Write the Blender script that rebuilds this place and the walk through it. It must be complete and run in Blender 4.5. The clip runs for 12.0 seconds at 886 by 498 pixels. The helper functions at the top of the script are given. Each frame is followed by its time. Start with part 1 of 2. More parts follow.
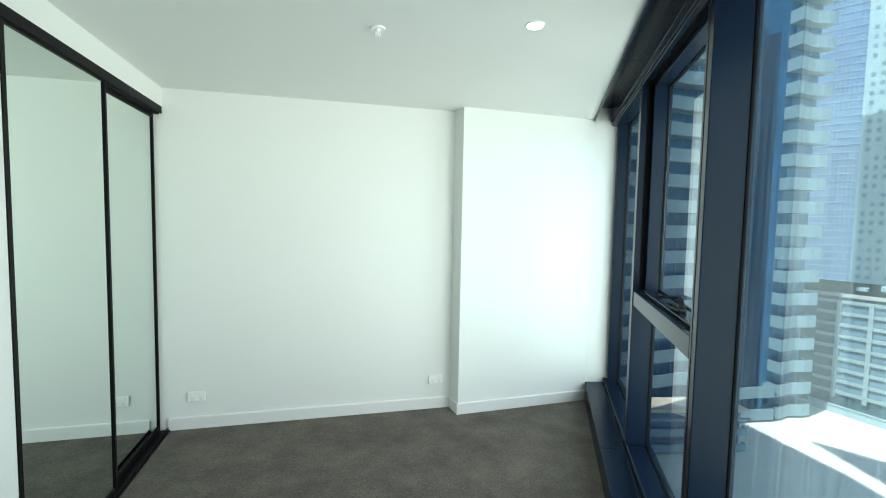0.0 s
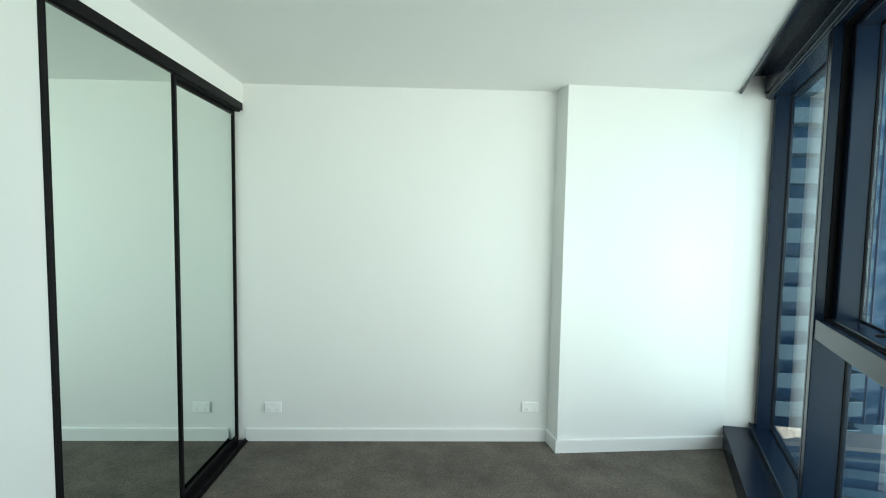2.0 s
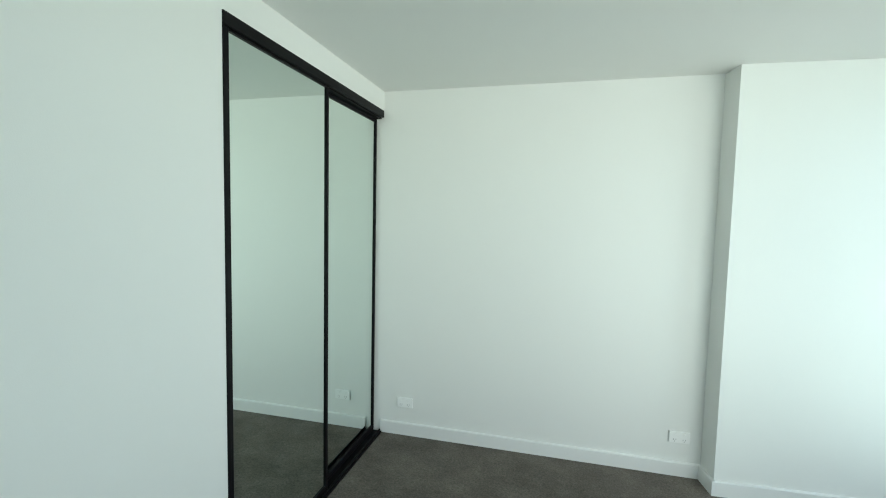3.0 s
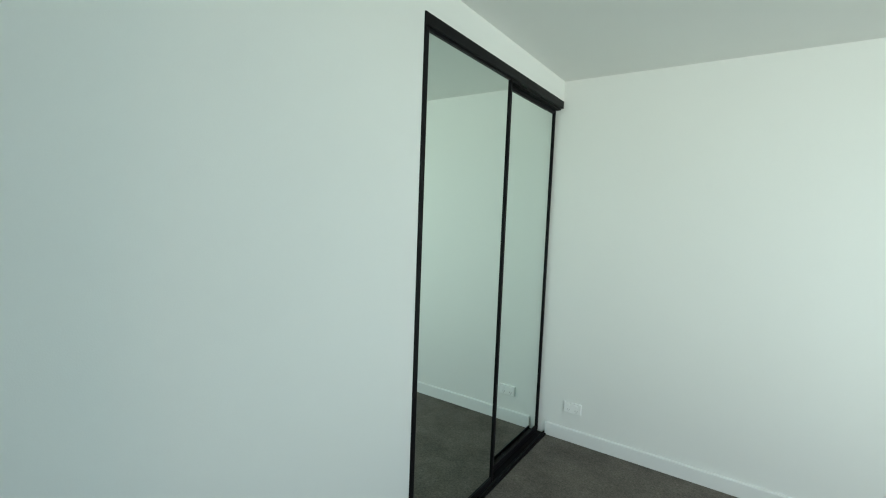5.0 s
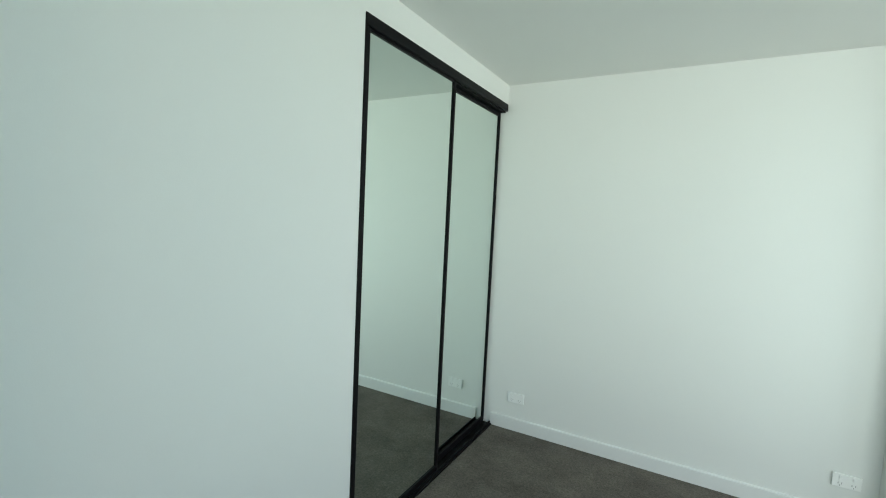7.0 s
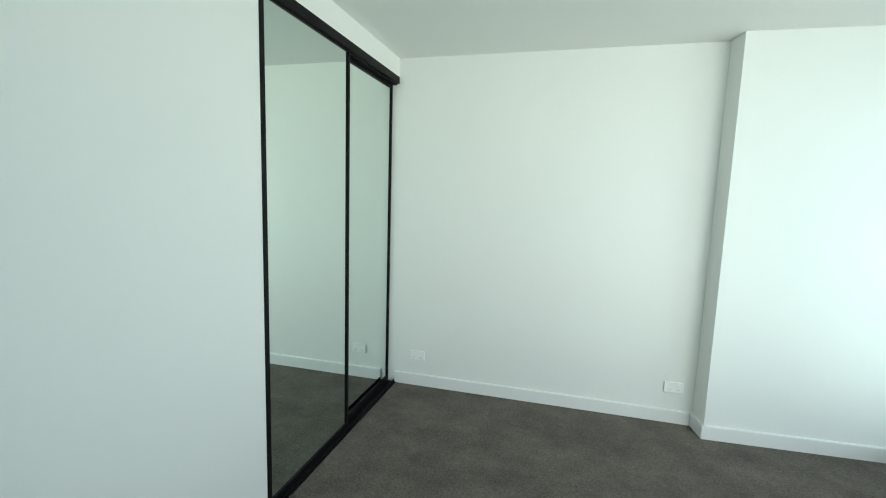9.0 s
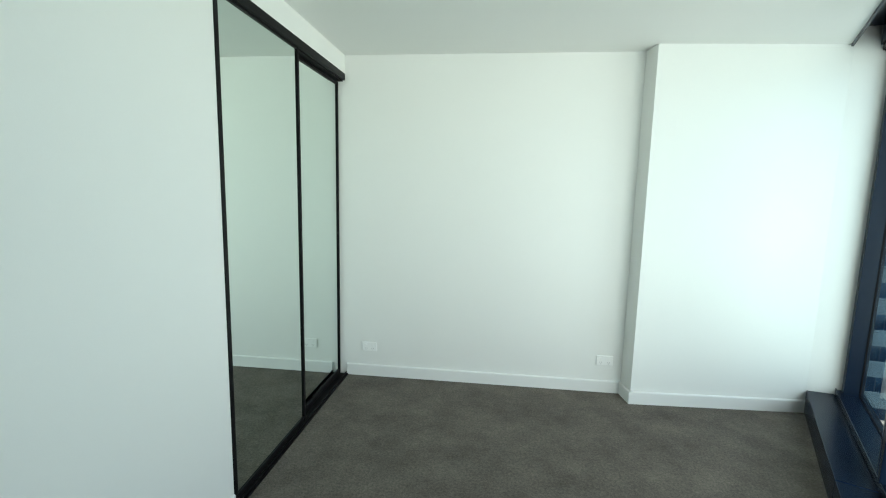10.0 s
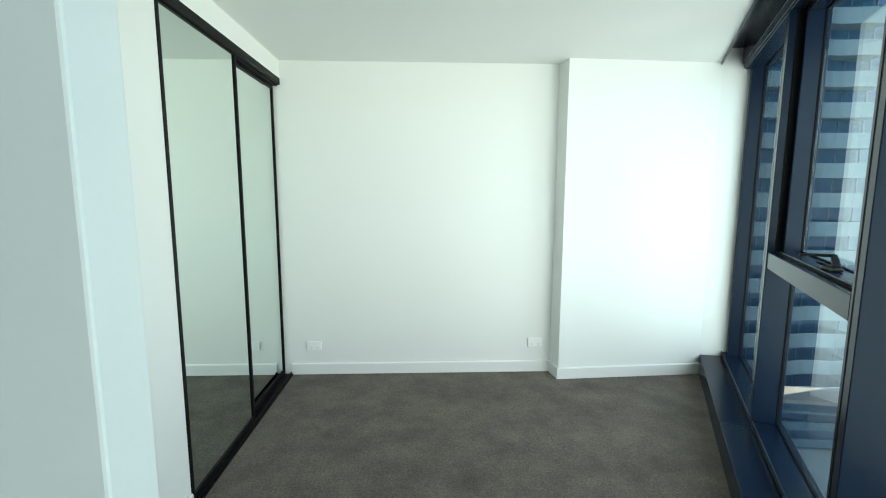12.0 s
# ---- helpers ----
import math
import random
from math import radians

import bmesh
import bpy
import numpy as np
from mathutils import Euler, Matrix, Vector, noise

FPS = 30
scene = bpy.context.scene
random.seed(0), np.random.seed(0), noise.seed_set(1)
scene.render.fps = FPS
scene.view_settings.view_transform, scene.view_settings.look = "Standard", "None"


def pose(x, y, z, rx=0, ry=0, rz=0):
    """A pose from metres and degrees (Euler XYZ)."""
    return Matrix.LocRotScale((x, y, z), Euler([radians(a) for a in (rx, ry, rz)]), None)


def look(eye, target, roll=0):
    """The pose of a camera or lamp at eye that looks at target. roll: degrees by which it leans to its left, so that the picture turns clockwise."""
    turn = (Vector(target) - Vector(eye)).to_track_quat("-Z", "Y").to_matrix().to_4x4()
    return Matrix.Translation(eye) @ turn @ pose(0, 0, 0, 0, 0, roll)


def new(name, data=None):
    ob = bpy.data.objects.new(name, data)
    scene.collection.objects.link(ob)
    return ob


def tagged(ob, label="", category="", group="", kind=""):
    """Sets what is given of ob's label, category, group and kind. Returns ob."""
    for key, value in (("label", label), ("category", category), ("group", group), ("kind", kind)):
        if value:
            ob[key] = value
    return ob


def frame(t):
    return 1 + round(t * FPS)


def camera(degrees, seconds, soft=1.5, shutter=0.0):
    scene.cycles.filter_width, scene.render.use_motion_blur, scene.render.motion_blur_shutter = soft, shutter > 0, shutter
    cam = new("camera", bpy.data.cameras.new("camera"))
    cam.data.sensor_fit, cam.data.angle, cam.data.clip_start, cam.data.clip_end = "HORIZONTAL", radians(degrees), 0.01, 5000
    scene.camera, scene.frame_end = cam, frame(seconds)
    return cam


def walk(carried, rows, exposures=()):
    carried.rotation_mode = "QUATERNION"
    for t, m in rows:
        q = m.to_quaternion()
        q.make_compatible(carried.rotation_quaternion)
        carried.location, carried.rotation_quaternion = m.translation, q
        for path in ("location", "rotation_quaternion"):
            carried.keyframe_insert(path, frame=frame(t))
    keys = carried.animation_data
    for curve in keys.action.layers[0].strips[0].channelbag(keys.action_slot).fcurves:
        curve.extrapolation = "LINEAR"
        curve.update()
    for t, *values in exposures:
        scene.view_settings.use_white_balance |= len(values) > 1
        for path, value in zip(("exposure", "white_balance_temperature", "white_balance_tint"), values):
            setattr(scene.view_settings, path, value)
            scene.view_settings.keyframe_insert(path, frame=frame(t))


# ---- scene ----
cam = camera(90.1, 12.0, 1.1)
PATH = [
    (0, (1.141, 0.54, 1.532), (1.624, 2.477, 1.402), 1.09),
    (0.5, (1.214, 0.674, 1.539), (1.693, 2.611, 1.406), 1.13),
    (1, (1.279, 0.797, 1.524), (1.698, 2.748, 1.395), 1.04),
    (1.5, (1.277, 0.91, 1.521), (1.574, 2.884, 1.392), 1.04),
    (2, (1.242, 0.999, 1.518), (1.303, 2.994, 1.394), 0.95),
    (2.5, (1.224, 1.048, 1.539), (1.017, 3.033, 1.406), 1.05),
    (3, (1.185, 1.089, 1.544), (0.69, 3.022, 1.403), 1.25),
    (3.5, (1.12, 1.107, 1.557), (0.392, 2.963, 1.397), 1.39),
    (5.5, (1.068, 1.087, 1.498), (-0.096, 2.705, 1.338), 2.55),
    (6, (1.104, 1.085, 1.496), (-0.063, 2.701, 1.338), 2.68),
    (6.5, (1.13, 1.086, 1.5), (0.026, 2.746, 1.337), 2.82),
    (7, (1.184, 1.073, 1.486), (0.205, 2.81, 1.335), 2.77),
    (7.5, (1.206, 1.049, 1.487), (0.397, 2.871, 1.332), 2.54),
    (9.5, (1.178, 0.833, 1.435), (0.78, 2.775, 1.174), 1.53),
    (10, (1.121, 0.757, 1.452), (0.893, 2.726, 1.187), 1.29),
    (10.5, (1.109, 0.715, 1.436), (1.021, 2.696, 1.178), 1.05),
    (11, (1.096, 0.684, 1.438), (1.091, 2.667, 1.181), 0.69),
    (11.5, (1.086, 0.626, 1.44), (1.117, 2.609, 1.184), 0.32),
    (12, (1.075, 0.559, 1.444), (1.153, 2.541, 1.188), 0.14),
]
EXPOSURES = [(0.0, 0.80), (1.5, 0.77), (2.5, 0.62), (3.5, 0.48), (6.5, 0.44), (7.5, 0.49), (9.5, 0.64), (11.0, 0.75), (12.0, 0.85)]
walk(cam, [(t, look(eye, target, roll)) for t, eye, target, roll in PATH], EXPOSURES)

# ---- plan: x from the wardrobe wall, y towards the far wall, z from the carpet ----
NORTH, SOUTH, CEIL = 4.0, -0.35, 2.4
COL_X0, COL_X1, COL_X2, COL_Y, COL_Y2 = 2.086, 2.111, 3.282, 3.842, 3.905
SKEW = radians(27.3)                      # the window wall runs at an angle to the others
SIN, COS = math.sin(SKEW), math.cos(SKEW)
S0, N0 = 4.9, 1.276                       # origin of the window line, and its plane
U_FAR = -0.125                            # its far jamb


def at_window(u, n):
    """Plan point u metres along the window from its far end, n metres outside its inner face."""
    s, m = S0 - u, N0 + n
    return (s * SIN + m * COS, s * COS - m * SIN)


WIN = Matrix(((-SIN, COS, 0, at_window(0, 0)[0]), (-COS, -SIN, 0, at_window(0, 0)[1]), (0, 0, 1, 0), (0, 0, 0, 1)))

# ---- light ----
world = bpy.data.worlds.new("sky")
scene.world = world
world.use_nodes = True
sky = world.node_tree.nodes.new("ShaderNodeTexSky")
sky.sky_type, sky.sun_disc = "NISHITA", False
SUN = Vector((-0.97 * 0.5, -0.24 * 0.5, 0.866))
sky.sun_elevation, sky.sun_rotation = math.asin(SUN.z), math.atan2(SUN.x, SUN.y)
background = world.node_tree.nodes["Background"]
background.inputs["Strength"].default_value = 0.15
world.node_tree.links.new(sky.outputs["Color"], background.inputs["Color"])

sun = new("sun", bpy.data.lights.new("sun", "SUN"))
sun.data.energy, sun.data.angle, sun.data.color = 5.0, radians(0.5), (1.0, 0.95, 0.88)
sun.matrix_world = look(SUN * 60, (0, 0, 0))


def sky_lamp(u, power):
    """The daylight that comes in between two mullions, from the open sky to the south, just outside the pane."""
    lamp = new("window_daylight", bpy.data.lights.new("window_daylight", "AREA"))
    lamp.data.shape, lamp.data.size, lamp.data.size_y = "RECTANGLE", 0.95, 2.05
    lamp.data.energy, lamp.data.color, lamp.data.spread = power, (0.958, 1.0, 0.892), radians(140)
    x, y = at_window(u, 0.42)
    lamp.matrix_world = look((x, y, 1.27), (x - 0.56, y + 0.83, 1.24))
    return lamp


for u, power in ((0.55, 5.7), (1.72, 11.4), (2.92, 8.3), (4.1, 3.5)):
    sky_lamp(u, power)


# ---- materials ----
def material(name, colour, rough=0.5, metal=0.0, spread=0.1, scale=6.0, fine=0.0, bump=0.0, gloss=0.5):
    """Paint, metal or stone: a base colour that varies at two scales, roughness that varies with it, fine relief."""
    m = bpy.data.materials.new(name)
    m.use_nodes = True
    n, link = m.node_tree.nodes, m.node_tree.links.new
    b = n["Principled BSDF"]
    b.inputs["Metallic"].default_value = metal
    b.inputs["Specular IOR Level"].default_value = gloss
    place = n.new("ShaderNodeTexCoord").outputs["Object"]
    big = n.new("ShaderNodeTexNoise")
    big.inputs["Scale"].default_value, big.inputs["Detail"].default_value = scale, 6
    link(place, big.inputs["Vector"])
    small = n.new("ShaderNodeTexNoise")
    small.inputs["Scale"].default_value, small.inputs["Detail"].default_value = fine or scale * 20, 3
    link(place, small.inputs["Vector"])
    both = n.new("ShaderNodeMath")
    both.operation = "ADD"
    link(big.outputs["Fac"], both.inputs[0])
    link(small.outputs["Fac"], both.inputs[1])
    ramp = n.new("ShaderNodeMapRange")
    ramp.inputs["From Min"].default_value, ramp.inputs["From Max"].default_value = 0.55, 1.45
    link(both.outputs[0], ramp.inputs["Value"])
    mix = n.new("ShaderNodeMix")
    mix.data_type = "RGBA"
    mix.inputs["A"].default_value = (*[c * (1 - spread) for c in colour], 1)
    mix.inputs["B"].default_value = (*[min(1, c * (1 + spread)) for c in colour], 1)
    link(ramp.outputs[0], mix.inputs["Factor"])
    link(mix.outputs["Result"], b.inputs["Base Color"])
    r = n.new("ShaderNodeMapRange")
    r.inputs["To Min"].default_value, r.inputs["To Max"].default_value = rough * 0.88, min(1, rough * 1.12)
    link(big.outputs["Fac"], r.inputs["Value"])
    link(r.outputs[0], b.inputs["Roughness"])
    if bump:
        p = n.new("ShaderNodeBump")
        p.inputs["Strength"].default_value, p.inputs["Distance"].default_value = bump, 0.002
        link(small.outputs["Fac"], p.inputs["Height"])
        link(p.outputs[0], b.inputs["Normal"])
    return m


def carpet_material():
    """Cut pile: dark grey-brown tufts, brushed patches, and flecks."""
    m = bpy.data.materials.new("carpet")
    m.use_nodes = True
    n, link = m.node_tree.nodes, m.node_tree.links.new
    b = n["Principled BSDF"]
    b.inputs["Roughness"].default_value, b.inputs["Specular IOR Level"].default_value = 1.0, 0.1
    b.inputs["Sheen Weight"].default_value, b.inputs["Sheen Roughness"].default_value = 0.08, 0.6
    place = n.new("ShaderNodeTexCoord").outputs["Object"]
    tuft = n.new("ShaderNodeTexVoronoi")
    tuft.inputs["Scale"].default_value = 210
    link(place, tuft.inputs["Vector"])
    fleck = n.new("ShaderNodeTexNoise")
    fleck.inputs["Scale"].default_value, fleck.inputs["Detail"].default_value = 75, 5
    link(place, fleck.inputs["Vector"])
    patch = n.new("ShaderNodeTexNoise")
    patch.inputs["Scale"].default_value, patch.inputs["Detail"].default_value, patch.inputs["Roughness"].default_value = 3.2, 9, 0.7
    link(place, patch.inputs["Vector"])
    tone = n.new("ShaderNodeValToRGB")
    tone.color_ramp.elements[0].position, tone.color_ramp.elements[0].color = 0.32, (0.077, 0.067, 0.056, 1)
    tone.color_ramp.elements[1].position, tone.color_ramp.elements[1].color = 0.68, (0.158, 0.137, 0.114, 1)
    link(patch.outputs["Fac"], tone.inputs["Fac"])
    single = n.new("ShaderNodeSeparateColor")
    link(tuft.outputs["Color"], single.inputs["Color"])
    speck = n.new("ShaderNodeMapRange")
    speck.inputs["To Min"].default_value, speck.inputs["To Max"].default_value = 0.78, 1.22
    link(single.outputs["Red"], speck.inputs["Value"])
    grain = n.new("ShaderNodeMapRange")
    grain.inputs["From Min"].default_value, grain.inputs["From Max"].default_value = 0.3, 0.7
    grain.inputs["To Min"].default_value, grain.inputs["To Max"].default_value = 0.78, 1.22
    link(fleck.outputs["Fac"], grain.inputs["Value"])
    both = n.new("ShaderNodeMath")
    both.operation = "MULTIPLY"
    link(speck.outputs[0], both.inputs[0])
    link(grain.outputs[0], both.inputs[1])
    mul = n.new("ShaderNodeMix")
    mul.data_type, mul.blend_type = "RGBA", "MULTIPLY"
    mul.inputs["Factor"].default_value = 1.0
    link(tone.outputs["Color"], mul.inputs["A"])
    link(both.outputs[0], mul.inputs["B"])
    link(mul.outputs["Result"], b.inputs["Base Color"])
    p = n.new("ShaderNodeBump")
    p.inputs["Strength"].default_value, p.inputs["Distance"].default_value = 0.3, 0.005
    link(tuft.outputs["Distance"], p.inputs["Height"])
    link(p.outputs[0], b.inputs["Normal"])
    return m


def pane_material(name, tint, film, dirt):
    """A thin pane: clear, reflecting more at a slant, with faint runs of dust down it."""
    m = bpy.data.materials.new(name)
    m.use_nodes = True
    n, link = m.node_tree.nodes, m.node_tree.links.new
    n.remove(n["Principled BSDF"])
    clear = n.new("ShaderNodeBsdfTransparent")
    clear.inputs["Color"].default_value = (*tint, 1)
    shine = n.new("ShaderNodeBsdfGlossy")
    shine.inputs["Roughness"].default_value = 0.0
    facing = n.new("ShaderNodeLayerWeight")
    facing.inputs["Blend"].default_value = 0.5
    power = n.new("ShaderNodeMath")
    power.operation = "POWER"
    power.inputs[1].default_value = 3.9
    link(facing.outputs["Facing"], power.inputs[0])
    slant = n.new("ShaderNodeMath")
    slant.operation = "MULTIPLY_ADD"
    slant.inputs[1].default_value, slant.inputs[2].default_value = 0.92, 0.045
    link(power.outputs[0], slant.inputs[0])
    glass = n.new("ShaderNodeMixShader")
    link(slant.outputs[0], glass.inputs["Fac"])
    link(clear.outputs[0], glass.inputs[1])
    link(shine.outputs[0], glass.inputs[2])
    dust = n.new("ShaderNodeBsdfTranslucent")
    dust.inputs["Color"].default_value = (0.42, 0.61, 0.68, 1)
    stretch = n.new("ShaderNodeMapping")
    stretch.inputs["Scale"].default_value = (90, 90, 1.6)
    link(n.new("ShaderNodeTexCoord").outputs["Object"], stretch.inputs["Vector"])
    runs = n.new("ShaderNodeTexNoise")
    runs.inputs["Scale"].default_value, runs.inputs["Detail"].default_value = 1.0, 4
    link(stretch.outputs[0], runs.inputs["Vector"])
    much = n.new("ShaderNodeMapRange")
    much.inputs["From Min"].default_value, much.inputs["From Max"].default_value = 0.42, 0.75
    much.inputs["To Min"].default_value, much.inputs["To Max"].default_value = film, film + dirt
    link(runs.outputs["Fac"], much.inputs["Value"])
    mix = n.new("ShaderNodeMixShader")
    link(much.outputs[0], mix.inputs["Fac"])
    link(glass.outputs[0], mix.inputs[1])
    link(dust.outputs[0], mix.inputs[2])
    link(mix.outputs[0], n["Material Output"].inputs["Surface"])
    return m


def lamp_material(name, colour, strength):
    m = bpy.data.materials.new(name)
    m.use_nodes = True
    b = m.node_tree.nodes["Principled BSDF"]
    b.inputs["Emission Color"].default_value, b.inputs["Emission Strength"].default_value = (*colour, 1), strength
    return m


WALL = material("wall_paint", (0.80, 0.81, 0.79), 0.55, spread=0.012, scale=1.5, fine=350, bump=0.12, gloss=0.3)
CEILING = material("ceiling_paint", (0.79, 0.80, 0.78), 0.8, spread=0.01, scale=1.2, fine=300, bump=0.08, gloss=0.2)
TRIM = material("trim_enamel", (0.80, 0.81, 0.80), 0.3, spread=0.01, scale=3, fine=120, bump=0.03)
DOOR = material("door_paint", (0.78, 0.79, 0.76), 0.35, spread=0.012, scale=2, fine=200, bump=0.04)
CARPET = carpet_material()
BLACK = material("black_anodised_aluminium", (0.006, 0.006, 0.007), 0.42, gloss=0.09, spread=0.15, scale=8, fine=300, bump=0.02)
FRAME = material("sky_tinted_dark_coat", (0.0052, 0.0128, 0.0295), 0.24, gloss=0.19, spread=0.05, scale=1.5, fine=40)
GASKET = material("black_rubber", (0.006, 0.006, 0.007), 0.65, gloss=0.1, spread=0.2, scale=20, fine=300)
PLASTIC = material("white_plastic", (0.92, 0.93, 0.92), 0.25, spread=0.01, scale=10, fine=200)
SLOT = material("grey_slot", (0.3, 0.3, 0.3), 0.6)
GAP = material("shaded_grey_plastic", (0.4, 0.4, 0.4), 0.6)
HANDLE = material("black_cast_metal", (0.008, 0.008, 0.009), 0.42, gloss=0.2, spread=0.2, scale=30, fine=600, bump=0.1)
STEEL = material("satin_steel", (0.6, 0.6, 0.58), 0.3, metal=1.0, spread=0.05, scale=30)
MIRROR = material("silvered_mirror", (0.76, 0.845, 0.805), 0.0, metal=1.0, spread=0.004, scale=1.5)
GLASS = pane_material("window_glass", (0.84, 0.95, 0.98), 0.004, 0.012)
DUSTY = pane_material("dusty_window_glass", (0.84, 0.95, 0.98), 0.016, 0.07)
LIT = lamp_material("lit_diffuser", (1.0, 0.97, 0.92), 9.0)


# ---- mesh helpers ----
def add_box(bm, lo, hi, bevel=0.0):
    m = Matrix.LocRotScale([(a + b) / 2 for a, b in zip(lo, hi)], None, [max(1e-4, b - a) for a, b in zip(lo, hi)])
    made = bmesh.ops.create_cube(bm, size=1, matrix=m)["verts"]
    if bevel:
        edges = list({e for v in made for e in v.link_edges})
        bmesh.ops.bevel(bm, geom=edges, offset=bevel, segments=2, affect="EDGES", profile=0.5)


def box(lo, hi, bevel=0.0):
    bm = bmesh.new()
    add_box(bm, lo, hi, bevel)
    return bm


def add_prism(bm, outline, z0, z1):
    low = [bm.verts.new((x, y, z0)) for x, y in outline]
    high = [bm.verts.new((x, y, z1)) for x, y in outline]
    bm.faces.new(low[::-1])
    bm.faces.new(high)
    for i in range(len(outline)):
        j = (i + 1) % len(outline)
        bm.faces.new((low[i], low[j], high[j], high[i]))
    bmesh.ops.recalc_face_normals(bm, faces=bm.faces)


def prism(outline, z0, z1):
    bm = bmesh.new()
    add_prism(bm, outline, z0, z1)
    return bm


def add_tube(bm, r0, r1, z0, z1, around=24, turn=None):
    m = Matrix.Translation((0, 0, (z0 + z1) / 2))
    bmesh.ops.create_cone(bm, cap_ends=True, segments=around, radius1=r0, radius2=r1, depth=z1 - z0, matrix=(turn or Matrix()) @ m)


def finish(bm, name, mat, smooth=False):
    mesh = bpy.data.meshes.new(name)
    bm.to_mesh(mesh)
    bm.free()
    mesh.materials.append(mat)
    if smooth:
        mesh.polygons.foreach_set("use_smooth", [True] * len(mesh.polygons))
    return mesh


def part(name, bm, mat, parent, label="", smooth=False):
    ob = new(name, finish(bm, name, mat, smooth))
    ob.parent = parent
    return tagged(ob, label)


def structure(name, bm, mat, label, category, m=None):
    ob = new(name, finish(bm, name, mat))
    if m:
        ob.matrix_world = m
    return tagged(ob, label, category, kind="structure")


def thing(name, m, label, category, group="", kind=""):
    ob = new(name)
    ob.empty_display_size = 0.1
    ob.matrix_world = m
    return tagged(ob, label, category, group, kind)


# ---- the room's shell ----
FLOOR = -0.008                           # top of the carpet
floor = structure("floor", prism([(-1.4, -0.5), (1.02, -0.5), at_window(-0.4, 0.0), (3.2, 4.1), (-0.8, 4.1), (-1.4, 0.95)], -0.25, 0.0),
          CARPET, "dark grey-brown cut pile carpet, brushed in patches", "carpet")
floor.matrix_world = pose(0, 0, FLOOR)
structure("ceiling", prism([(-0.1, -0.47), (1.0, -0.47), at_window(4.72, -0.166), at_window(-0.2, -0.166), (3.2, 4.1), (-0.1, 4.1)], CEIL, 2.6),
          CEILING, "plain white painted plasterboard ceiling", "ceiling")
WARD_Y, WARD_TOP, DOOR_Y0, DOOR_Y1 = 2.467, 2.266, -0.19, 0.75
bm = bmesh.new()
add_box(bm, (-0.1, SOUTH - 0.12, 0), (0, DOOR_Y0, CEIL))
add_box(bm, (-0.1, DOOR_Y0, 2.06), (0, DOOR_Y1, CEIL))
add_box(bm, (-0.1, DOOR_Y1, -0.05), (0, WARD_Y, CEIL))
add_box(bm, (-0.1, WARD_Y, WARD_TOP), (0, NORTH, CEIL))
structure("wall_west", bm, WALL, "white painted wall with a wardrobe recess and a doorway", "wall")
structure("wall_north", box((-0.78, NORTH, -0.05), (3.3, NORTH + 0.12, 2.6)), WALL, "white painted far wall of the bedroom", "wall")
far = at_window(U_FAR, 0.03)
structure("wall_column", prism([(COL_X0, NORTH), (COL_X1, COL_Y), (COL_X2, COL_Y2), far, at_window(U_FAR, 0.119), at_window(-0.5, 0.119), (2.3, 4.11), (2.2, NORTH)], 0, 2.6),
          WALL, "white painted boxed-out column beside the window", "column")
structure("wall_south", box((-0.1, SOUTH - 0.12, 0), (1.25, SOUTH, 2.6)), WALL, "plain white painted wall behind the entrance", "wall")
bm = bmesh.new()
add_box(bm, (-0.78, WARD_Y - 0.1, 0), (-0.1, WARD_Y, 2.5))
add_box(bm, (-0.78, WARD_Y, 0), (-0.68, NORTH, 2.5))
add_box(bm, (-0.68, WARD_Y, 2.3), (-0.1, NORTH, 2.5))
structure("wall_wardrobe_recess", bm, WALL, "white lined recess behind the wardrobe doors", "wall")
bm = bmesh.new()
add_box(bm, (-1.4, -0.5, 0), (-1.3, 0.95, 2.5))
add_box(bm, (-1.3, -0.5, 0), (-0.1, -0.4, 2.5))
add_box(bm, (-1.3, 0.85, 0), (-0.1, 0.95, 2.5))
add_box(bm, (-1.3, -0.4, 2.4), (-0.1, 0.85, 2.5))
structure("wall_passage", bm, WALL, "plain white passage behind the doorway", "wall")


# ---- skirting ----
def skirting(a, b, za=0.0, zb=0.0, trim_a=0.0, trim_b=0.0):
    """A skirting board along the wall from plan point a to b, the room on the left of that way."""
    a, b = Vector((*a, za)), Vector((*b, zb))
    run = (b - a).length
    turn = math.atan2(b.y - a.y, b.x - a.x)
    t, h = 0.016, 0.088
    outline = [(0, 0), (t, 0), (t, h - 0.006), (t - 0.005, h), (0, h)]
    bm = bmesh.new()
    ends = [[bm.verts.new((x, y, z)) for y, z in outline] for x in (-trim_a, run + trim_b)]
    bm.faces.new(ends[0])
    bm.faces.new(ends[1][::-1])
    for i in range(5):
        j = (i + 1) % 5
        bm.faces.new((ends[0][i], ends[0][j], ends[1][j], ends[1][i]))
    bmesh.ops.recalc_face_normals(bm, faces=bm.faces)
    ob = structure("baseboard", bm, TRIM, "white enamelled skirting board with an eased top", "skirting")
    ob.matrix_world = Matrix.Translation(a) @ Matrix.Rotation(turn, 4, "Z") @ Matrix.Rotation(-math.asin((zb - za) / run), 4, "Y")
    return ob


skirting((COL_X0, NORTH), (0.004, NORTH), FLOOR, FLOOR)
skirting((COL_X1, COL_Y), (COL_X0, NORTH), FLOOR, FLOOR, 0.014, -0.014)
skirting((COL_X2, COL_Y2), (COL_X1, COL_Y), FLOOR, FLOOR, 0.0, 0.012)
skirting((0, WARD_Y - 0.012), (0, 0.82), FLOOR, FLOOR)

# ---- window wall ----
U_END = 4.74
DEPTH = 0.168
TOP = 2.345


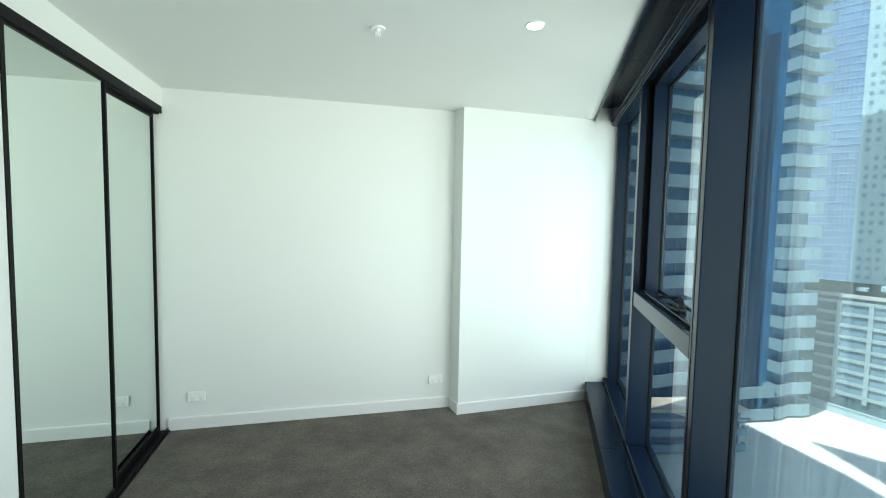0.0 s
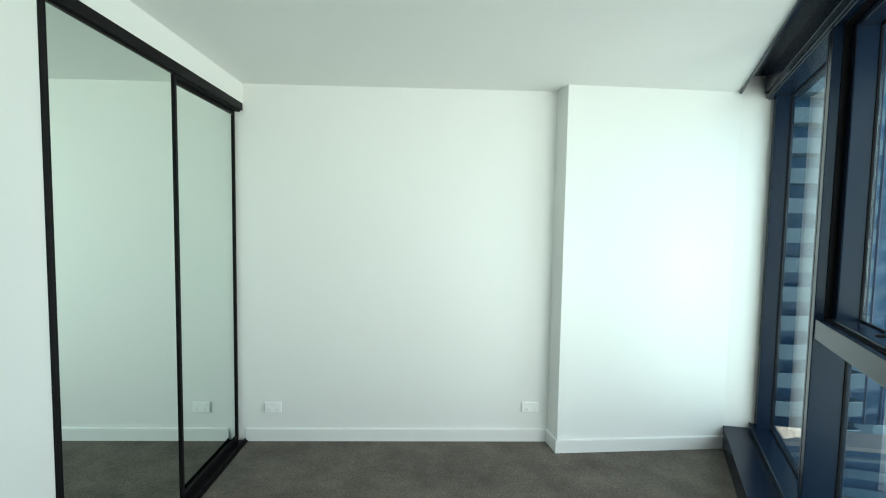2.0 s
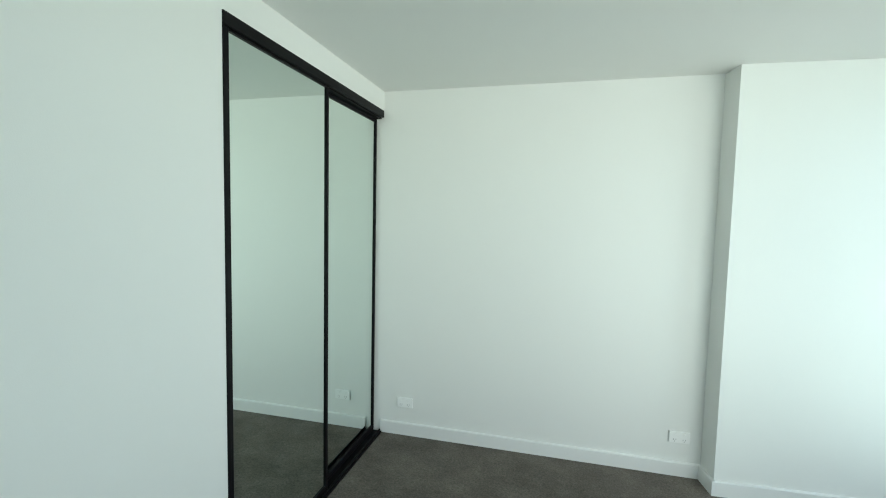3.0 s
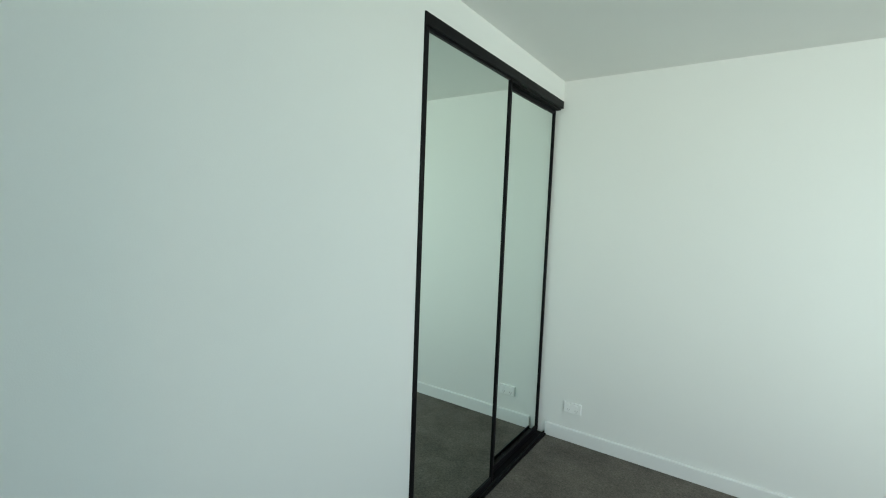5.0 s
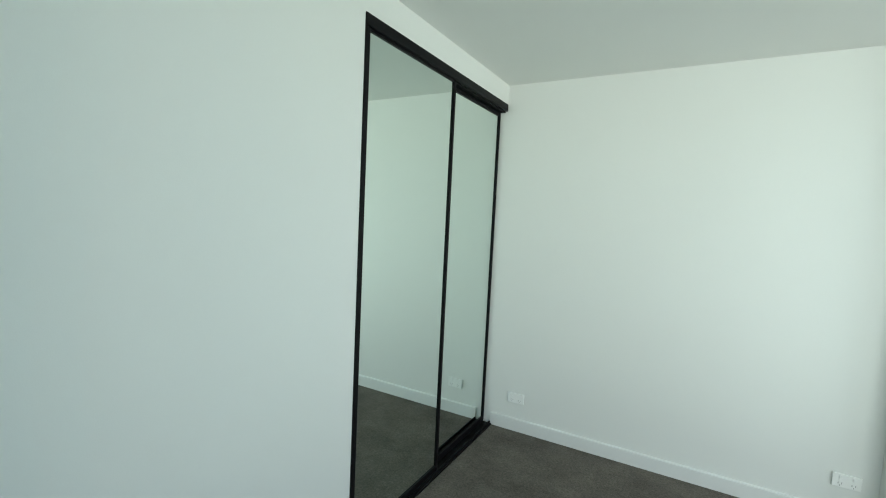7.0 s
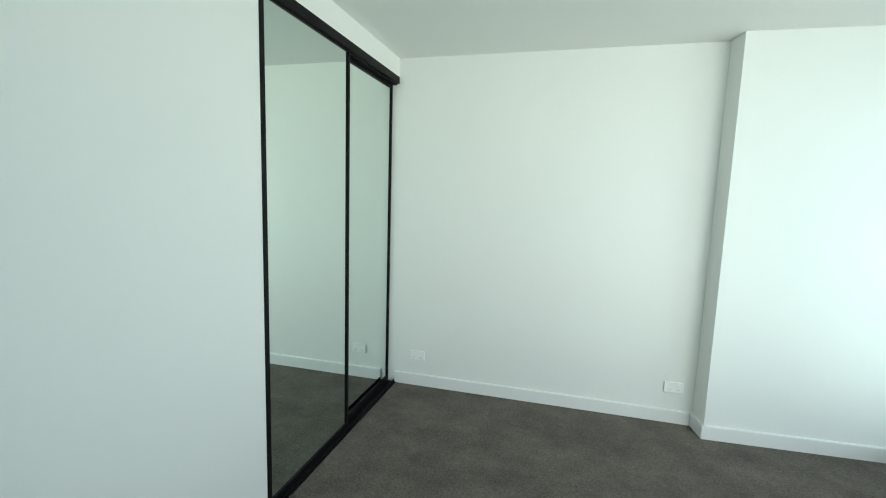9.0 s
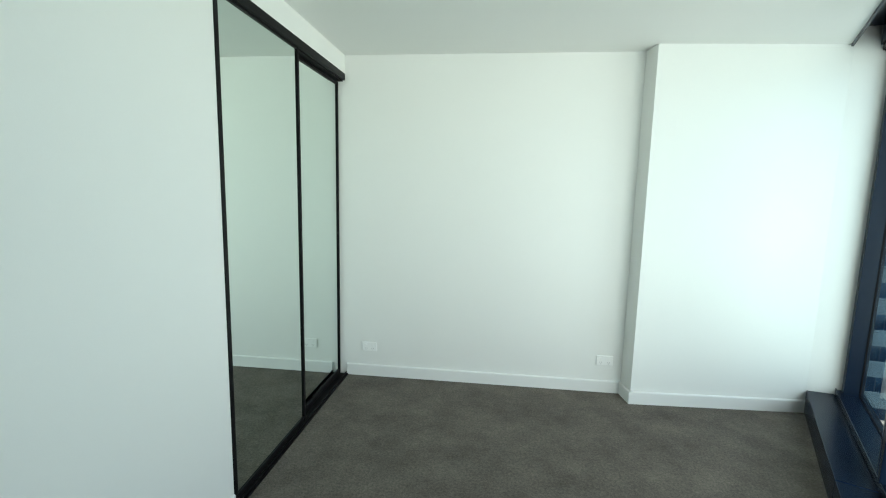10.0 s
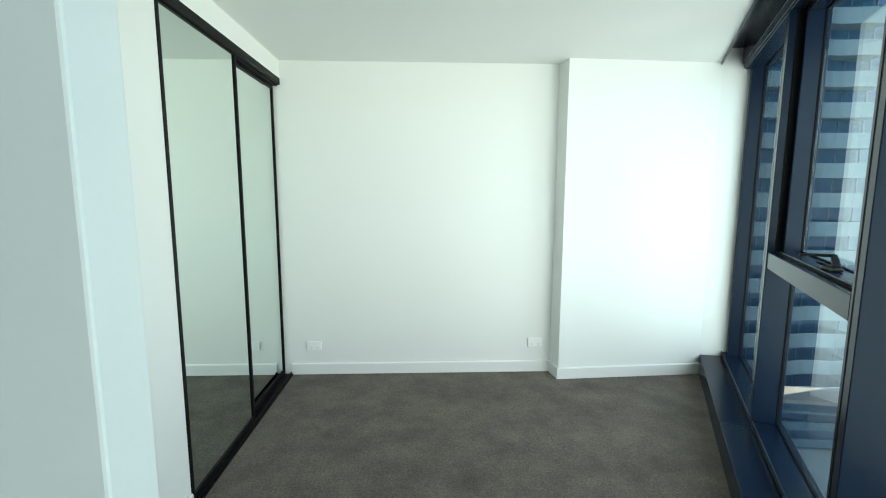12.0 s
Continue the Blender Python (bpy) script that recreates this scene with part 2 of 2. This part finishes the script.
def sill_board(u0, u1):
    bm = bmesh.new()
    add_box(bm, (u0, -0.152, 0.0), (u1, -0.001, 0.148), 0.003)
    return bm


window = thing("window_1", WIN, "floor-to-ceiling window in dark powder-coated aluminium frames tinted with the sky's blue", "window", kind="structure")
for u0, u1 in ((U_FAR, 1.088), (1.091, 2.278), (2.281, 3.488), (3.491, U_END)):
    part("window_sill", sill_board(u0, u1), FRAME, window, "low dark metal sill box")
bm = box((U_FAR, 0.0, 0.0), (U_END, 0.15, 0.182), 0.003)
add_box(bm, (U_FAR, -0.001, 0.160), (U_END, 0.006, 0.190), 0.002)
part("bottom_rail", bm, FRAME, window)
bm = box((U_FAR, 0.0, TOP), (U_END, DEPTH, 2.52), 0.003)
add_box(bm, (U_FAR, -0.012, 2.352), (U_END, 0.002, 2.520), 0.003)
add_box(bm, (U_FAR, -0.024, 2.385), (U_END, -0.010, 2.520), 0.003)
part("head", bm, FRAME, window)
part("jamb", box((U_FAR, 0.032, 0.18), (U_FAR + 0.07, 0.13, TOP + 0.02), 0.002), FRAME, window)


def mullion(u0, u1, split, deep):
    """A deep box mullion; a dark joint runs down its front at split."""
    bm = bmesh.new()
    add_box(bm, (u0, 0.0, 0.183), (split - 0.010, deep, TOP), 0.003)
    add_box(bm, (split + 0.010, -0.004, 0.183), (u1, deep, TOP), 0.003)
    return bm


def joint_strip(split, deep):
    return box((split - 0.0098, 0.0015, 0.184), (split + 0.0098, deep - 0.01, TOP - 0.001))


part("mullion", mullion(0.990, 1.075, 1.022, 0.132), FRAME, window)
part("mullion", mullion(2.160, 2.245, 2.192, 0.138), FRAME, window)
part("mullion", mullion(3.36, 3.455, 3.392, 0.138), FRAME, window)
for split, deep in ((1.022, 0.132), (2.192, 0.138), (3.392, 0.138)):
    part("joint_strip", joint_strip(split, deep), GASKET, window, "recessed black rubber joint")
part("transom", box((1.075, 0.0, 1.046), (2.160, 0.130, 1.130), 0.003), FRAME, window)


def frame_ring(u0, u1, z0, z1, w, n0, n1, bevel=0.0):
    bm = bmesh.new()
    add_box(bm, (u0, n0, z0), (u0 + w, n1, z1), bevel)
    add_box(bm, (u1 - w, n0, z0), (u1, n1, z1), bevel)
    add_box(bm, (u0 + w, n0, z0), (u1 - w, n1, z0 + w), bevel)
    add_box(bm, (u0 + w, n0, z1 - w), (u1 - w, n1, z1), bevel)
    return bm


def sash_ring():
    """The sash: a deep stile on the hinge side, a slim one behind the next mullion."""
    bm = bmesh.new()
    add_box(bm, (1.081, 0.056, 1.131), (1.127, 0.150, TOP - 0.005), 0.003)
    add_box(bm, (2.142, 0.125, 1.131), (2.156, 0.150, TOP - 0.005), 0.003)
    add_box(bm, (1.127, 0.038, 1.1315), (2.142, 0.150, 1.146), 0.003)
    add_box(bm, (1.127, 0.056, TOP - 0.038), (2.142, 0.150, TOP - 0.005), 0.003)
    return bm


sash = part("awning_sash", sash_ring(), FRAME, window, "hinged awning sash, shut")
part("sash_gasket", frame_ring(1.0755, 2.159, 1.1305, TOP, 0.005, 0.030, 0.055), GASKET, sash)
for u0, u1, z0, z1, g, glass in ((U_FAR + 0.07, 0.990, 0.182, TOP, 0.118, GLASS), (1.127, 2.142, 1.146, TOP - 0.038, 0.136, GLASS),
                                 (1.075, 2.160, 0.182, 1.046, 0.120, GLASS), (2.245, 3.36, 0.182, TOP, 0.126, DUSTY), (3.455, U_END, 0.182, TOP, 0.126, DUSTY)):
    pane = part("pane", box((u0, g, z0), (u1, g + 0.008, z1)), glass, window, "clear glass pane, faintly streaked with dust")
    pane.visible_shadow = False
    part("glazing_bead", frame_ring(u0, u1, z0, z1, 0.005, g - 0.010, g - 0.002), GASKET, window)


def bar(bm, a, b, wide, high, taper=1.0, bevel=0.003):
    """A bevelled bar from a to b, its far end narrower by taper."""
    a, b = Vector(a), Vector(b)
    one = bmesh.new()
    made = bmesh.ops.create_cube(one, size=1, matrix=Matrix.Diagonal(((b - a).length, wide, high, 1)))["verts"]
    for v in made:
        if v.co.x > 0:
            v.co.y *= taper
            v.co.z *= taper
    bmesh.ops.bevel(one, geom=one.edges[:], offset=bevel, segments=2, affect="EDGES", profile=0.5)
    along = (b - a).normalized()
    side = Vector((0, 0, 1)).cross(along).normalized()
    turn = Matrix((along, side, along.cross(side))).transposed().to_4x4()
    bmesh.ops.transform(one, matrix=Matrix.Translation((a + b) / 2) @ turn, verts=one.verts[:])
    mesh = bpy.data.meshes.new("bar")
    one.to_mesh(mesh)
    one.free()
    bm.from_mesh(mesh)
    bpy.data.meshes.remove(mesh)


# cam handle that stands on the transom, its arm turned into the room
handle = thing("window_handle", WIN @ pose(1.745, 0.072, 1.146), "black cast metal cam handle on the window's opening sash", "handle")
bm = bmesh.new()
bar(bm, (-0.050, -0.006, 0.009), (0.052, 0.004, 0.009), 0.040, 0.018, 0.92, 0.006)
part("base", bm, HANDLE, handle)
bm = bmesh.new()
bar(bm, (0.030, 0.004, 0.012), (-0.008, 0.008, 0.046), 0.030, 0.026, 0.8, 0.006)
bar(bm, (-0.004, 0.008, 0.043), (-0.030, 0.010, 0.056), 0.023, 0.018, 0.85, 0.005)
part("neck", bm, HANDLE, handle)
bm = bmesh.new()
bar(bm, (-0.030, 0.016, 0.055), (-0.046, -0.094, 0.052), 0.017, 0.013, 0.75, 0.004)
part("lever_arm", bm, HANDLE, handle)
bm = bmesh.new()
bar(bm, (-0.036, -0.010, 0.014), (-0.046, -0.036, 0.026), 0.014, 0.012, 0.8, 0.003)
part("cam", bm, HANDLE, handle)

# recessed blind pocket over the sill
bm = box((-0.2, -0.166, 2.386), (4.8, -0.152, 2.6), 0.002)
structure("trim_blind_pocket", bm, FRAME, "dark metal edge of the blind pocket over the window", "trim", WIN)
bm = box((-0.2, -0.152, 2.5), (1.018, DEPTH, 2.56), 0.002)
add_box(bm, (1.022, -0.152, 2.5), (2.9, DEPTH, 2.56), 0.002)
add_box(bm, (2.904, -0.152, 2.5), (4.8, DEPTH, 2.56), 0.002)
structure("ceiling_blind_pocket", bm, FRAME, "dark metal panels lining the blind pocket", "pocket lining", WIN)

# ---- wardrobe ----
FASCIA = thing("wardrobe_head_track", pose(0, 0, 0), "black aluminium head track over the mirrored wardrobe doors", "track")
part("fascia", box((-0.012, WARD_Y, 2.221), (0.006, NORTH - 0.016, 2.268), 0.0015), BLACK, FASCIA)
part("track_channel", box((-0.098, WARD_Y, 2.214), (-0.013, NORTH - 0.012, 2.262), 0.001), BLACK, FASCIA)
part("side_channel", box((-0.098, WARD_Y, FLOOR), (0.004, WARD_Y + 0.018, 2.2205), 0.001), BLACK, FASCIA)
sole = thing("wardrobe_floor_track", pose(0, 0, FLOOR), "black aluminium floor track under the wardrobe doors", "track")
bm = box((-0.098, WARD_Y + 0.019, -0.002), (0.016, NORTH - 0.018, 0.010), 0.002)
add_box(bm, (-0.002, WARD_Y, 0.008), (0.006, NORTH - 0.018, 0.024), 0.002)
add_box(bm, (-0.054, WARD_Y, 0.008), (-0.047, NORTH - 0.02, 0.024), 0.002)
part("rail", bm, BLACK, sole)


def mirror_door(y0, y1, x, h, label):
    """A sliding door: a mirror in a slim black frame."""
    door = thing("sliding_mirror_door", pose(x, y0, 0.018 + FLOOR), label, "wardrobe door", "wardrobe doors")
    w, t, s = y1 - y0, 0.026, 0.021
    part("stile", box((-t / 2, 0, 0), (t / 2, s, h), 0.003), BLACK, door)
    part("stile", box((-t / 2, w - s, 0), (t / 2, w, h), 0.003), BLACK, door)
    part("top_rail", box((-t / 2 + 0.001, s, h - 0.022), (t / 2 - 0.001, w - s, h), 0.002), BLACK, door)
    part("bottom_rail", box((-t / 2 + 0.001, s, 0), (t / 2 - 0.001, w - s, 0.03), 0.002), BLACK, door)
    part("mirror", box((-0.003, s - 0.004, 0.026), (0.004, w - s + 0.004, h - 0.018)), MIRROR, door, "clear silvered mirror")
    return door


mirror_door(WARD_Y + 0.019, 3.244, -0.017, 2.222, "black-framed mirrored sliding wardrobe door on the front track")
mirror_door(3.220, NORTH - 0.012, -0.060, 2.202, "black-framed mirrored sliding wardrobe door on the rear track")

# ---- door leaf ----
leaf = thing("door_1", pose(0.040, 0.759, 0.006), "white painted flush door standing open into the room", "door", kind="structure")
part("door_leaf", box((0, 0, 0), (0.884, 0.038, 2.03), 0.002), DOOR, leaf)
for z in (0.2, 1.0, 1.8):
    part("hinge", box((-0.045, -0.004, z), (0.0, 0.004, z + 0.1), 0.002), STEEL, leaf, "satin steel hinge")


# ---- power outlets ----
def outlet(x, z):
    ob = thing("power_outlet", pose(x, NORTH, z), "white plastic double power outlet on the white wall", "power outlet", "wall outlets")
    part("shadow_backing", box((-0.0555, -0.003, -0.0335), (0.0555, 0, 0.0335)), GAP, ob, "grey shadow gap behind the plate")
    part("plate", box((-0.058, -0.013, -0.036), (0.058, -0.0025, 0.036), 0.0025), PLASTIC, ob)
    for dx in (-0.027, 0.027):
        for sx in (-0.007, 0.007):
            bm = bmesh.new()
            add_box(bm, (dx + sx - 0.0012, -0.0138, -0.018), (dx + sx + 0.0012, -0.0126, -0.009))
            part("pin_slot", bm, SLOT, ob)
        part("earth_slot", box((dx - 0.0012, -0.0138, -0.028), (dx + 0.0012, -0.0126, -0.021)), SLOT, ob)
        part("switch", box((dx - 0.006, -0.017, 0.008), (dx + 0.006, -0.0125, 0.024), 0.0015), PLASTIC, ob)
    return ob


outlet(0.187, 0.228)
outlet(1.960, 0.236)

# ---- ceiling fittings ----
lamp = thing("downlight", pose(2.004, 2.398, CEIL), "round white recessed ceiling downlight, switched on", "ceiling light")
bm = bmesh.new()
add_tube(bm, 0.040, 0.043, -0.005, 0.0, 40)
part("rim", bm, PLASTIC, lamp, smooth=False)
bm = bmesh.new()
add_tube(bm, 0.034, 0.034, -0.007, -0.004, 40)
part("diffuser", bm, LIT, lamp, "glowing white lens")

spray = thing("fire_sprinkler", pose(1.337, 2.63, CEIL) @ Matrix.Scale(0.8, 4), "white ceiling fire sprinkler with a toothed deflector", "sprinkler")
bm = bmesh.new()
add_tube(bm, 0.040, 0.043, -0.008, 0.0, 32)
part("escutcheon", bm, PLASTIC, spray)
bm = bmesh.new()
add_tube(bm, 0.009, 0.013, -0.022, -0.006, 16)
part("body", bm, PLASTIC, spray)
for side in (-1, 1):
    part("yoke_arm", box((side * 0.012 - 0.0025, -0.003, -0.044), (side * 0.012 + 0.0025, 0.003, -0.016), 0.001), PLASTIC, spray)
bm = bmesh.new()
add_tube(bm, 0.004, 0.004, -0.042, -0.02, 12)
part("bulb", bm, PLASTIC, spray)
bm = bmesh.new()
add_tube(bm, 0.017, 0.015, -0.048, -0.044, 16)
part("deflector", bm, PLASTIC, spray)

# ---- the city outside ----
GROUND = -24.0
CITY = pose(1.2, 0.5, 0) @ pose(0, 0, 0, 0, 0, -0.8) @ pose(-1.2, -0.5, 0)
PAVING = material("pale_paving", (0.74, 0.71, 0.58), 0.85, spread=0.18, scale=0.25, fine=6, bump=0.3)
BAND = material("shaded_balcony_panel", (0.215, 0.315, 0.36), 0.5, spread=0.06, scale=0.3, fine=4)
BLUE_GLASS = material("blue_curtain_glass", (0.14, 0.25, 0.38), 0.12, metal=0.2, spread=0.35, scale=0.22, fine=1.3)
DEEP_GLASS = material("deep_blue_glass", (0.022, 0.118, 0.25), 0.15, metal=0.1, spread=0.35, scale=0.3, fine=2)
TOWER_GLASS = material("tower_blue_glass", (0.12, 0.22, 0.35), 0.15, metal=0.3, spread=0.25, scale=0.1, fine=0.6)
PALE_LINE = material("pale_metal_line", (0.30, 0.31, 0.38), 0.45, spread=0.05, scale=0.5)
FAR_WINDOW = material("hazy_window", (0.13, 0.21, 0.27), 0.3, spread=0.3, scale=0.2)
HAZY_STONE = material("hazy_pale_concrete", (0.30, 0.39, 0.42), 0.8, spread=0.1, scale=0.15, fine=2)
GREY_BLOCK = material("grey_cladding", (0.048, 0.096, 0.125), 0.45, spread=0.2, scale=0.2, fine=2)
SHADED_GRID = material("shaded_white_grid", (0.26, 0.33, 0.35), 0.55, spread=0.06, scale=0.4)
ROOF = material("pale_roofing", (0.38, 0.37, 0.35), 0.85, spread=0.2, scale=0.3, fine=5)
TERRACOTTA = material("terracotta_paving", (0.66, 0.53, 0.42), 0.85, spread=0.2, scale=0.6, fine=5)

structure("ground", prism([(-2500, -2500), (2500, -2500), (2500, 2500), (-2500, 2500)], GROUND - 1, GROUND), PAVING, "pale paved ground between the towers", "ground")

bm = box((-90, 0.172, GROUND), (70, 0.19, -0.02))
add_box(bm, (-90, 0.172, -0.02), (-0.4, 0.19, 2.57))
shadow_profile = [(-90, 2.57), (70, 2.57), (70, 53.0), (-10, 53.0), (-22, 46.0), (-38.0, 33.0), (-38.4, 7.0), (-90, 5.0)]
front = [bm.verts.new((u, 0.172, z)) for u, z in shadow_profile]
rear = [bm.verts.new((u, 0.19, z)) for u, z in shadow_profile]
bm.faces.new(front)
bm.faces.new(rear[::-1])
for i in range(len(shadow_profile)):
    j = (i + 1) % len(shadow_profile)
    bm.faces.new((front[i], rear[i], rear[j], front[j]))
bmesh.ops.recalc_face_normals(bm, faces=bm.faces)
add_box(bm, (U_END, 0.172, -0.02), (70, 0.19, 2.57))
structure("wall_own_facade", bm, GREY_BLOCK, "dark outer wall of the building that holds the room, its unseen top shaped for its shadow", "facade", WIN)
# added slab high out of view, shaped to throw a pointed shadow on the terrace
structure("shadow_canopy", prism([(13.4, 28.9), (7.0, -1.1), (25.0, 10.1)], 53.004, 53.4), GREY_BLOCK, "added pointed slab, never in view, that casts a triangular shadow on the terrace", "roof")


def zigzag(f, folds):
    """How far a balcony front stands out at f of its length, by its folds."""
    at = f * (len(folds) - 1)
    i = min(int(at), len(folds) - 2)
    return folds[i] + (folds[i + 1] - folds[i]) * (at - i)


def wavy_band(x0, x1, y, z, high, folds, steps):
    """A balcony: a slab with a solid front that folds in and out in plan, and returns at its ends."""
    bm = bmesh.new()
    rows = []
    for i in range(steps + 1):
        f = i / steps
        rows.append((x0 + (x1 - x0) * f, y - zigzag(f, folds)))
    outer = [[bm.verts.new((x, yy, z + h)) for h in (0, high)] for x, yy in rows]
    inner = [[bm.verts.new((x, yy + 0.15, z + h)) for h in (high, 0.22)] for x, yy in rows]
    back = [[bm.verts.new((x, y, z + h)) for h in (0.22, 0)] for x, yy in rows]
    for i in range(steps):
        ring = [(outer[k][0], outer[k][1], inner[k][0], inner[k][1], back[k][0], back[k][1]) for k in (i, i + 1)]
        for a in range(6):
            b = (a + 1) % 6
            bm.faces.new((ring[0][a], ring[0][b], ring[1][b], ring[1][a]))
    for i in (0, steps):
        x, yy = rows[i]
        bm.faces.new([bm.verts.new(p) for p in ((x, yy, z), (x, yy, z + high), (x, y, z + high), (x, y, z))])
    bmesh.ops.recalc_face_normals(bm, faces=bm.faces)
    return bm


STOREY = 3.0


def balcony_tower():
    tower = thing("apartment_tower", CITY @ pose(0, 0, GROUND), "tall blue glass apartment tower with wavy white balconies coloured as in hazy shade", "tower")
    top = 48.0
    part("glazed_wall", box((25, 47.2, 0), (46.0, 62, top - GROUND)), DEEP_GLASS, tower)
    part("glazed_wall", box((46.0, 50.5, 0), (56.9, 62, top - GROUND)), BLUE_GLASS, tower, "lighter blue glazed bay between the balconies")
    part("glazed_wall", box((56.9, 47.2, 0), (62.2, 62, top - GROUND)), DEEP_GLASS, tower)
    for x in (45.7, 47.6, 49.5, 51.4, 53.3, 55.2):
        part("mullion", box((x - 0.06, 50.3, 0), (x + 0.06, 50.6, top - GROUND)), PALE_LINE, tower)
    for x in (28.5, 30.4, 32.3, 34.2, 36.1, 38.0, 39.9, 41.8, 43.7):
        part("mullion", box((x - 0.04, 47.16, 0), (x + 0.05, 47.3, top - GROUND)), BLUE_GLASS, tower)
    n = int((top - GROUND) / STOREY)
    near = [1.9, 1.8, 1.7, 1.8, 2.0, 2.15, 2.1, 1.9, 1.75, 1.7, 1.85, 2.05, 2.15, 2.05, 1.85, 1.7, 1.75, 1.95, 2.1, 2.0, 1.9]
    right = [1.75, 1.7, 1.5, 1.28, 1.25, 1.4, 1.6, 1.62, 1.55]
    for k in range(n):
        z = 0.3 + k * STOREY
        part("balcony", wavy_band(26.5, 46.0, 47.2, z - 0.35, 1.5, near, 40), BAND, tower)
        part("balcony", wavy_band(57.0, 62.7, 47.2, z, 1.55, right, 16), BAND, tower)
        part("balcony_door", box((57.5 + (k % 3) * 0.6, 47.17, z + 1.2), (59.4 + (k % 3) * 0.6, 47.25, z + 2.9)), BLUE_GLASS, tower)
        part("spandrel", box((46.1, 50.42, z), (56.3, 50.6, z + 0.5)), TOWER_GLASS, tower)
        if k < 2:
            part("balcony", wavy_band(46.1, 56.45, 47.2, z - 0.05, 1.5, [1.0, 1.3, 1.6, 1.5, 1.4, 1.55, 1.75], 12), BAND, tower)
    return tower


balcony_tower()


def polar(az, dist):
    return (1.2 + dist * math.sin(radians(az)), 0.5 + dist * math.cos(radians(az)))


def slab_tower(name, az, dist, wide, deep, base, top, label, wall, turn=0):
    """A tower whose front faces the room; its origin at the middle of the front's foot."""
    x, y = polar(az, dist)
    ob = thing(name, CITY @ pose(x, y, base, 0, 0, -az - turn), label, "tower")
    part("wall", box((-wide / 2, 0, 0), (wide / 2, deep, top - base)), wall, ob)
    return ob


grid = slab_tower("office_tower", 53.6, 172, 14.0, 14, GROUND, 95, "distant blue glass office tower ruled with pale lines", TOWER_GLASS)
for k in range(58):
    part("spandrel_line", box((-7.0, -0.25, k * 2.05), (7.0, 0.1, k * 2.05 + 0.13)), PALE_LINE, grid)
for k in range(14):
    x = -7 + k
    part("mullion", box((x - 0.035, -0.2, 0), (x + 0.035, 0.1, 95 - GROUND)), PALE_LINE, grid)
for k in range(0, 58, 2):
    x = -7 + k * 5 % 14
    part("window_bay", box((x + 0.06, -0.1, k * 2.05 + 0.16), (x + 0.94, 0.1, k * 2.05 + 2.0)), BLUE_GLASS, grid, "window bay of another blue")

stone = slab_tower("concrete_tower", 58.75, 215, 22.0, 16, GROUND, 120, "hazy pale concrete tower with small windows", HAZY_STONE)
stone2 = slab_tower("concrete_tower", 63.5, 190, 24.0, 16, GROUND, 70, "pale concrete tower block with rows of dark windows", HAZY_STONE)
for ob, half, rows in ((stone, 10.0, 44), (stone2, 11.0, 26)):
    bm = bmesh.new()
    for k in range(rows):
        for c in range(int(half * 2 / 2.4)):
            if (k * 7 + c * 3) % 5:
                x = -half + 1.0 + c * 2.4
                add_box(bm, (x, -0.12, k * 3.2 + 1.2), (x + 1.1, 0.1, k * 3.2 + 2.5))
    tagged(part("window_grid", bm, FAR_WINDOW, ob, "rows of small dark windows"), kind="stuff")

block = slab_tower("office_block", 58.4, 82, 30.0, 18, GROUND, -7.6, "dark grey low office block with a white window grid coloured as in shade", GREY_BLOCK, 14)
part("roof_edge", box((-15.2, -0.3, 15.9), (15.2, 18, 16.4)), ROOF, block)
for x, y, w, h in ((-4.4, 5, 1.3, 0.5), (-2.2, 7, 0.9, 0.8), (-0.6, 4, 2.0, 0.4), (2.4, 6, 1.1, 0.9)):
    part("roof_plant", box((x, y, 16.4), (x + w, y + 1.2, 16.4 + h), 0.04), HAZY_STONE, block)
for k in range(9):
    part("grid_rail", box((-6.9, -0.35, 2.2 + k * 1.6), (14.0, 0.1, 2.62 + k * 1.6)), SHADED_GRID, block)
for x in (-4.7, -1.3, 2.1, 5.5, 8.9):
    part("grid_post", box((x, -0.45, 1.6), (x + 0.5, 0.1, 15.4)), SHADED_GRID, block)
    for k in range(8):
        part("window", box((x + 0.55, -0.08, 2.66 + k * 1.6), (x + 3.35, 0.1, 3.76 + k * 1.6)), FAR_WINDOW, block, "dark strip window")

wall = thing("parapet", pose(0, 0, GROUND), "pale low parapet along the roof terrace", "parapet")
x0, y0 = polar(53.6, 82)
x1, y1 = polar(64.0, 77)
turn = math.degrees(math.atan2(y1 - y0, x1 - x0))
wall.matrix_world = CITY @ pose(x0, y0, GROUND, 0, 0, turn)
part("wall", box((0, -0.2, 0), (math.hypot(x1 - x0, y1 - y0), 0.2, 1.0), 0.03), HAZY_STONE, wall)
part("coping", box((-0.05, -0.3, 1.0), (math.hypot(x1 - x0, y1 - y0), 0.3, 1.12), 0.03), SHADED_GRID, wall)

roof = thing("roof_terrace", CITY @ pose(34, 43.0, GROUND, 0, 0, -10), "terracotta-paved podium terrace lit by the sun", "terrace")
part("deck", box((0, -1.4, 4.75), (12.0, 2.0, 5.15), 0.05), TERRACOTTA, roof)
part("edge", box((-0.2, -1.8, 3.95), (12.2, -1.4, 4.2), 0.03), SHADED_GRID, roof)
part("wall", box((0.1, -0.4, 0), (11.9, 1.0, 4.75)), BLUE_GLASS, roof)
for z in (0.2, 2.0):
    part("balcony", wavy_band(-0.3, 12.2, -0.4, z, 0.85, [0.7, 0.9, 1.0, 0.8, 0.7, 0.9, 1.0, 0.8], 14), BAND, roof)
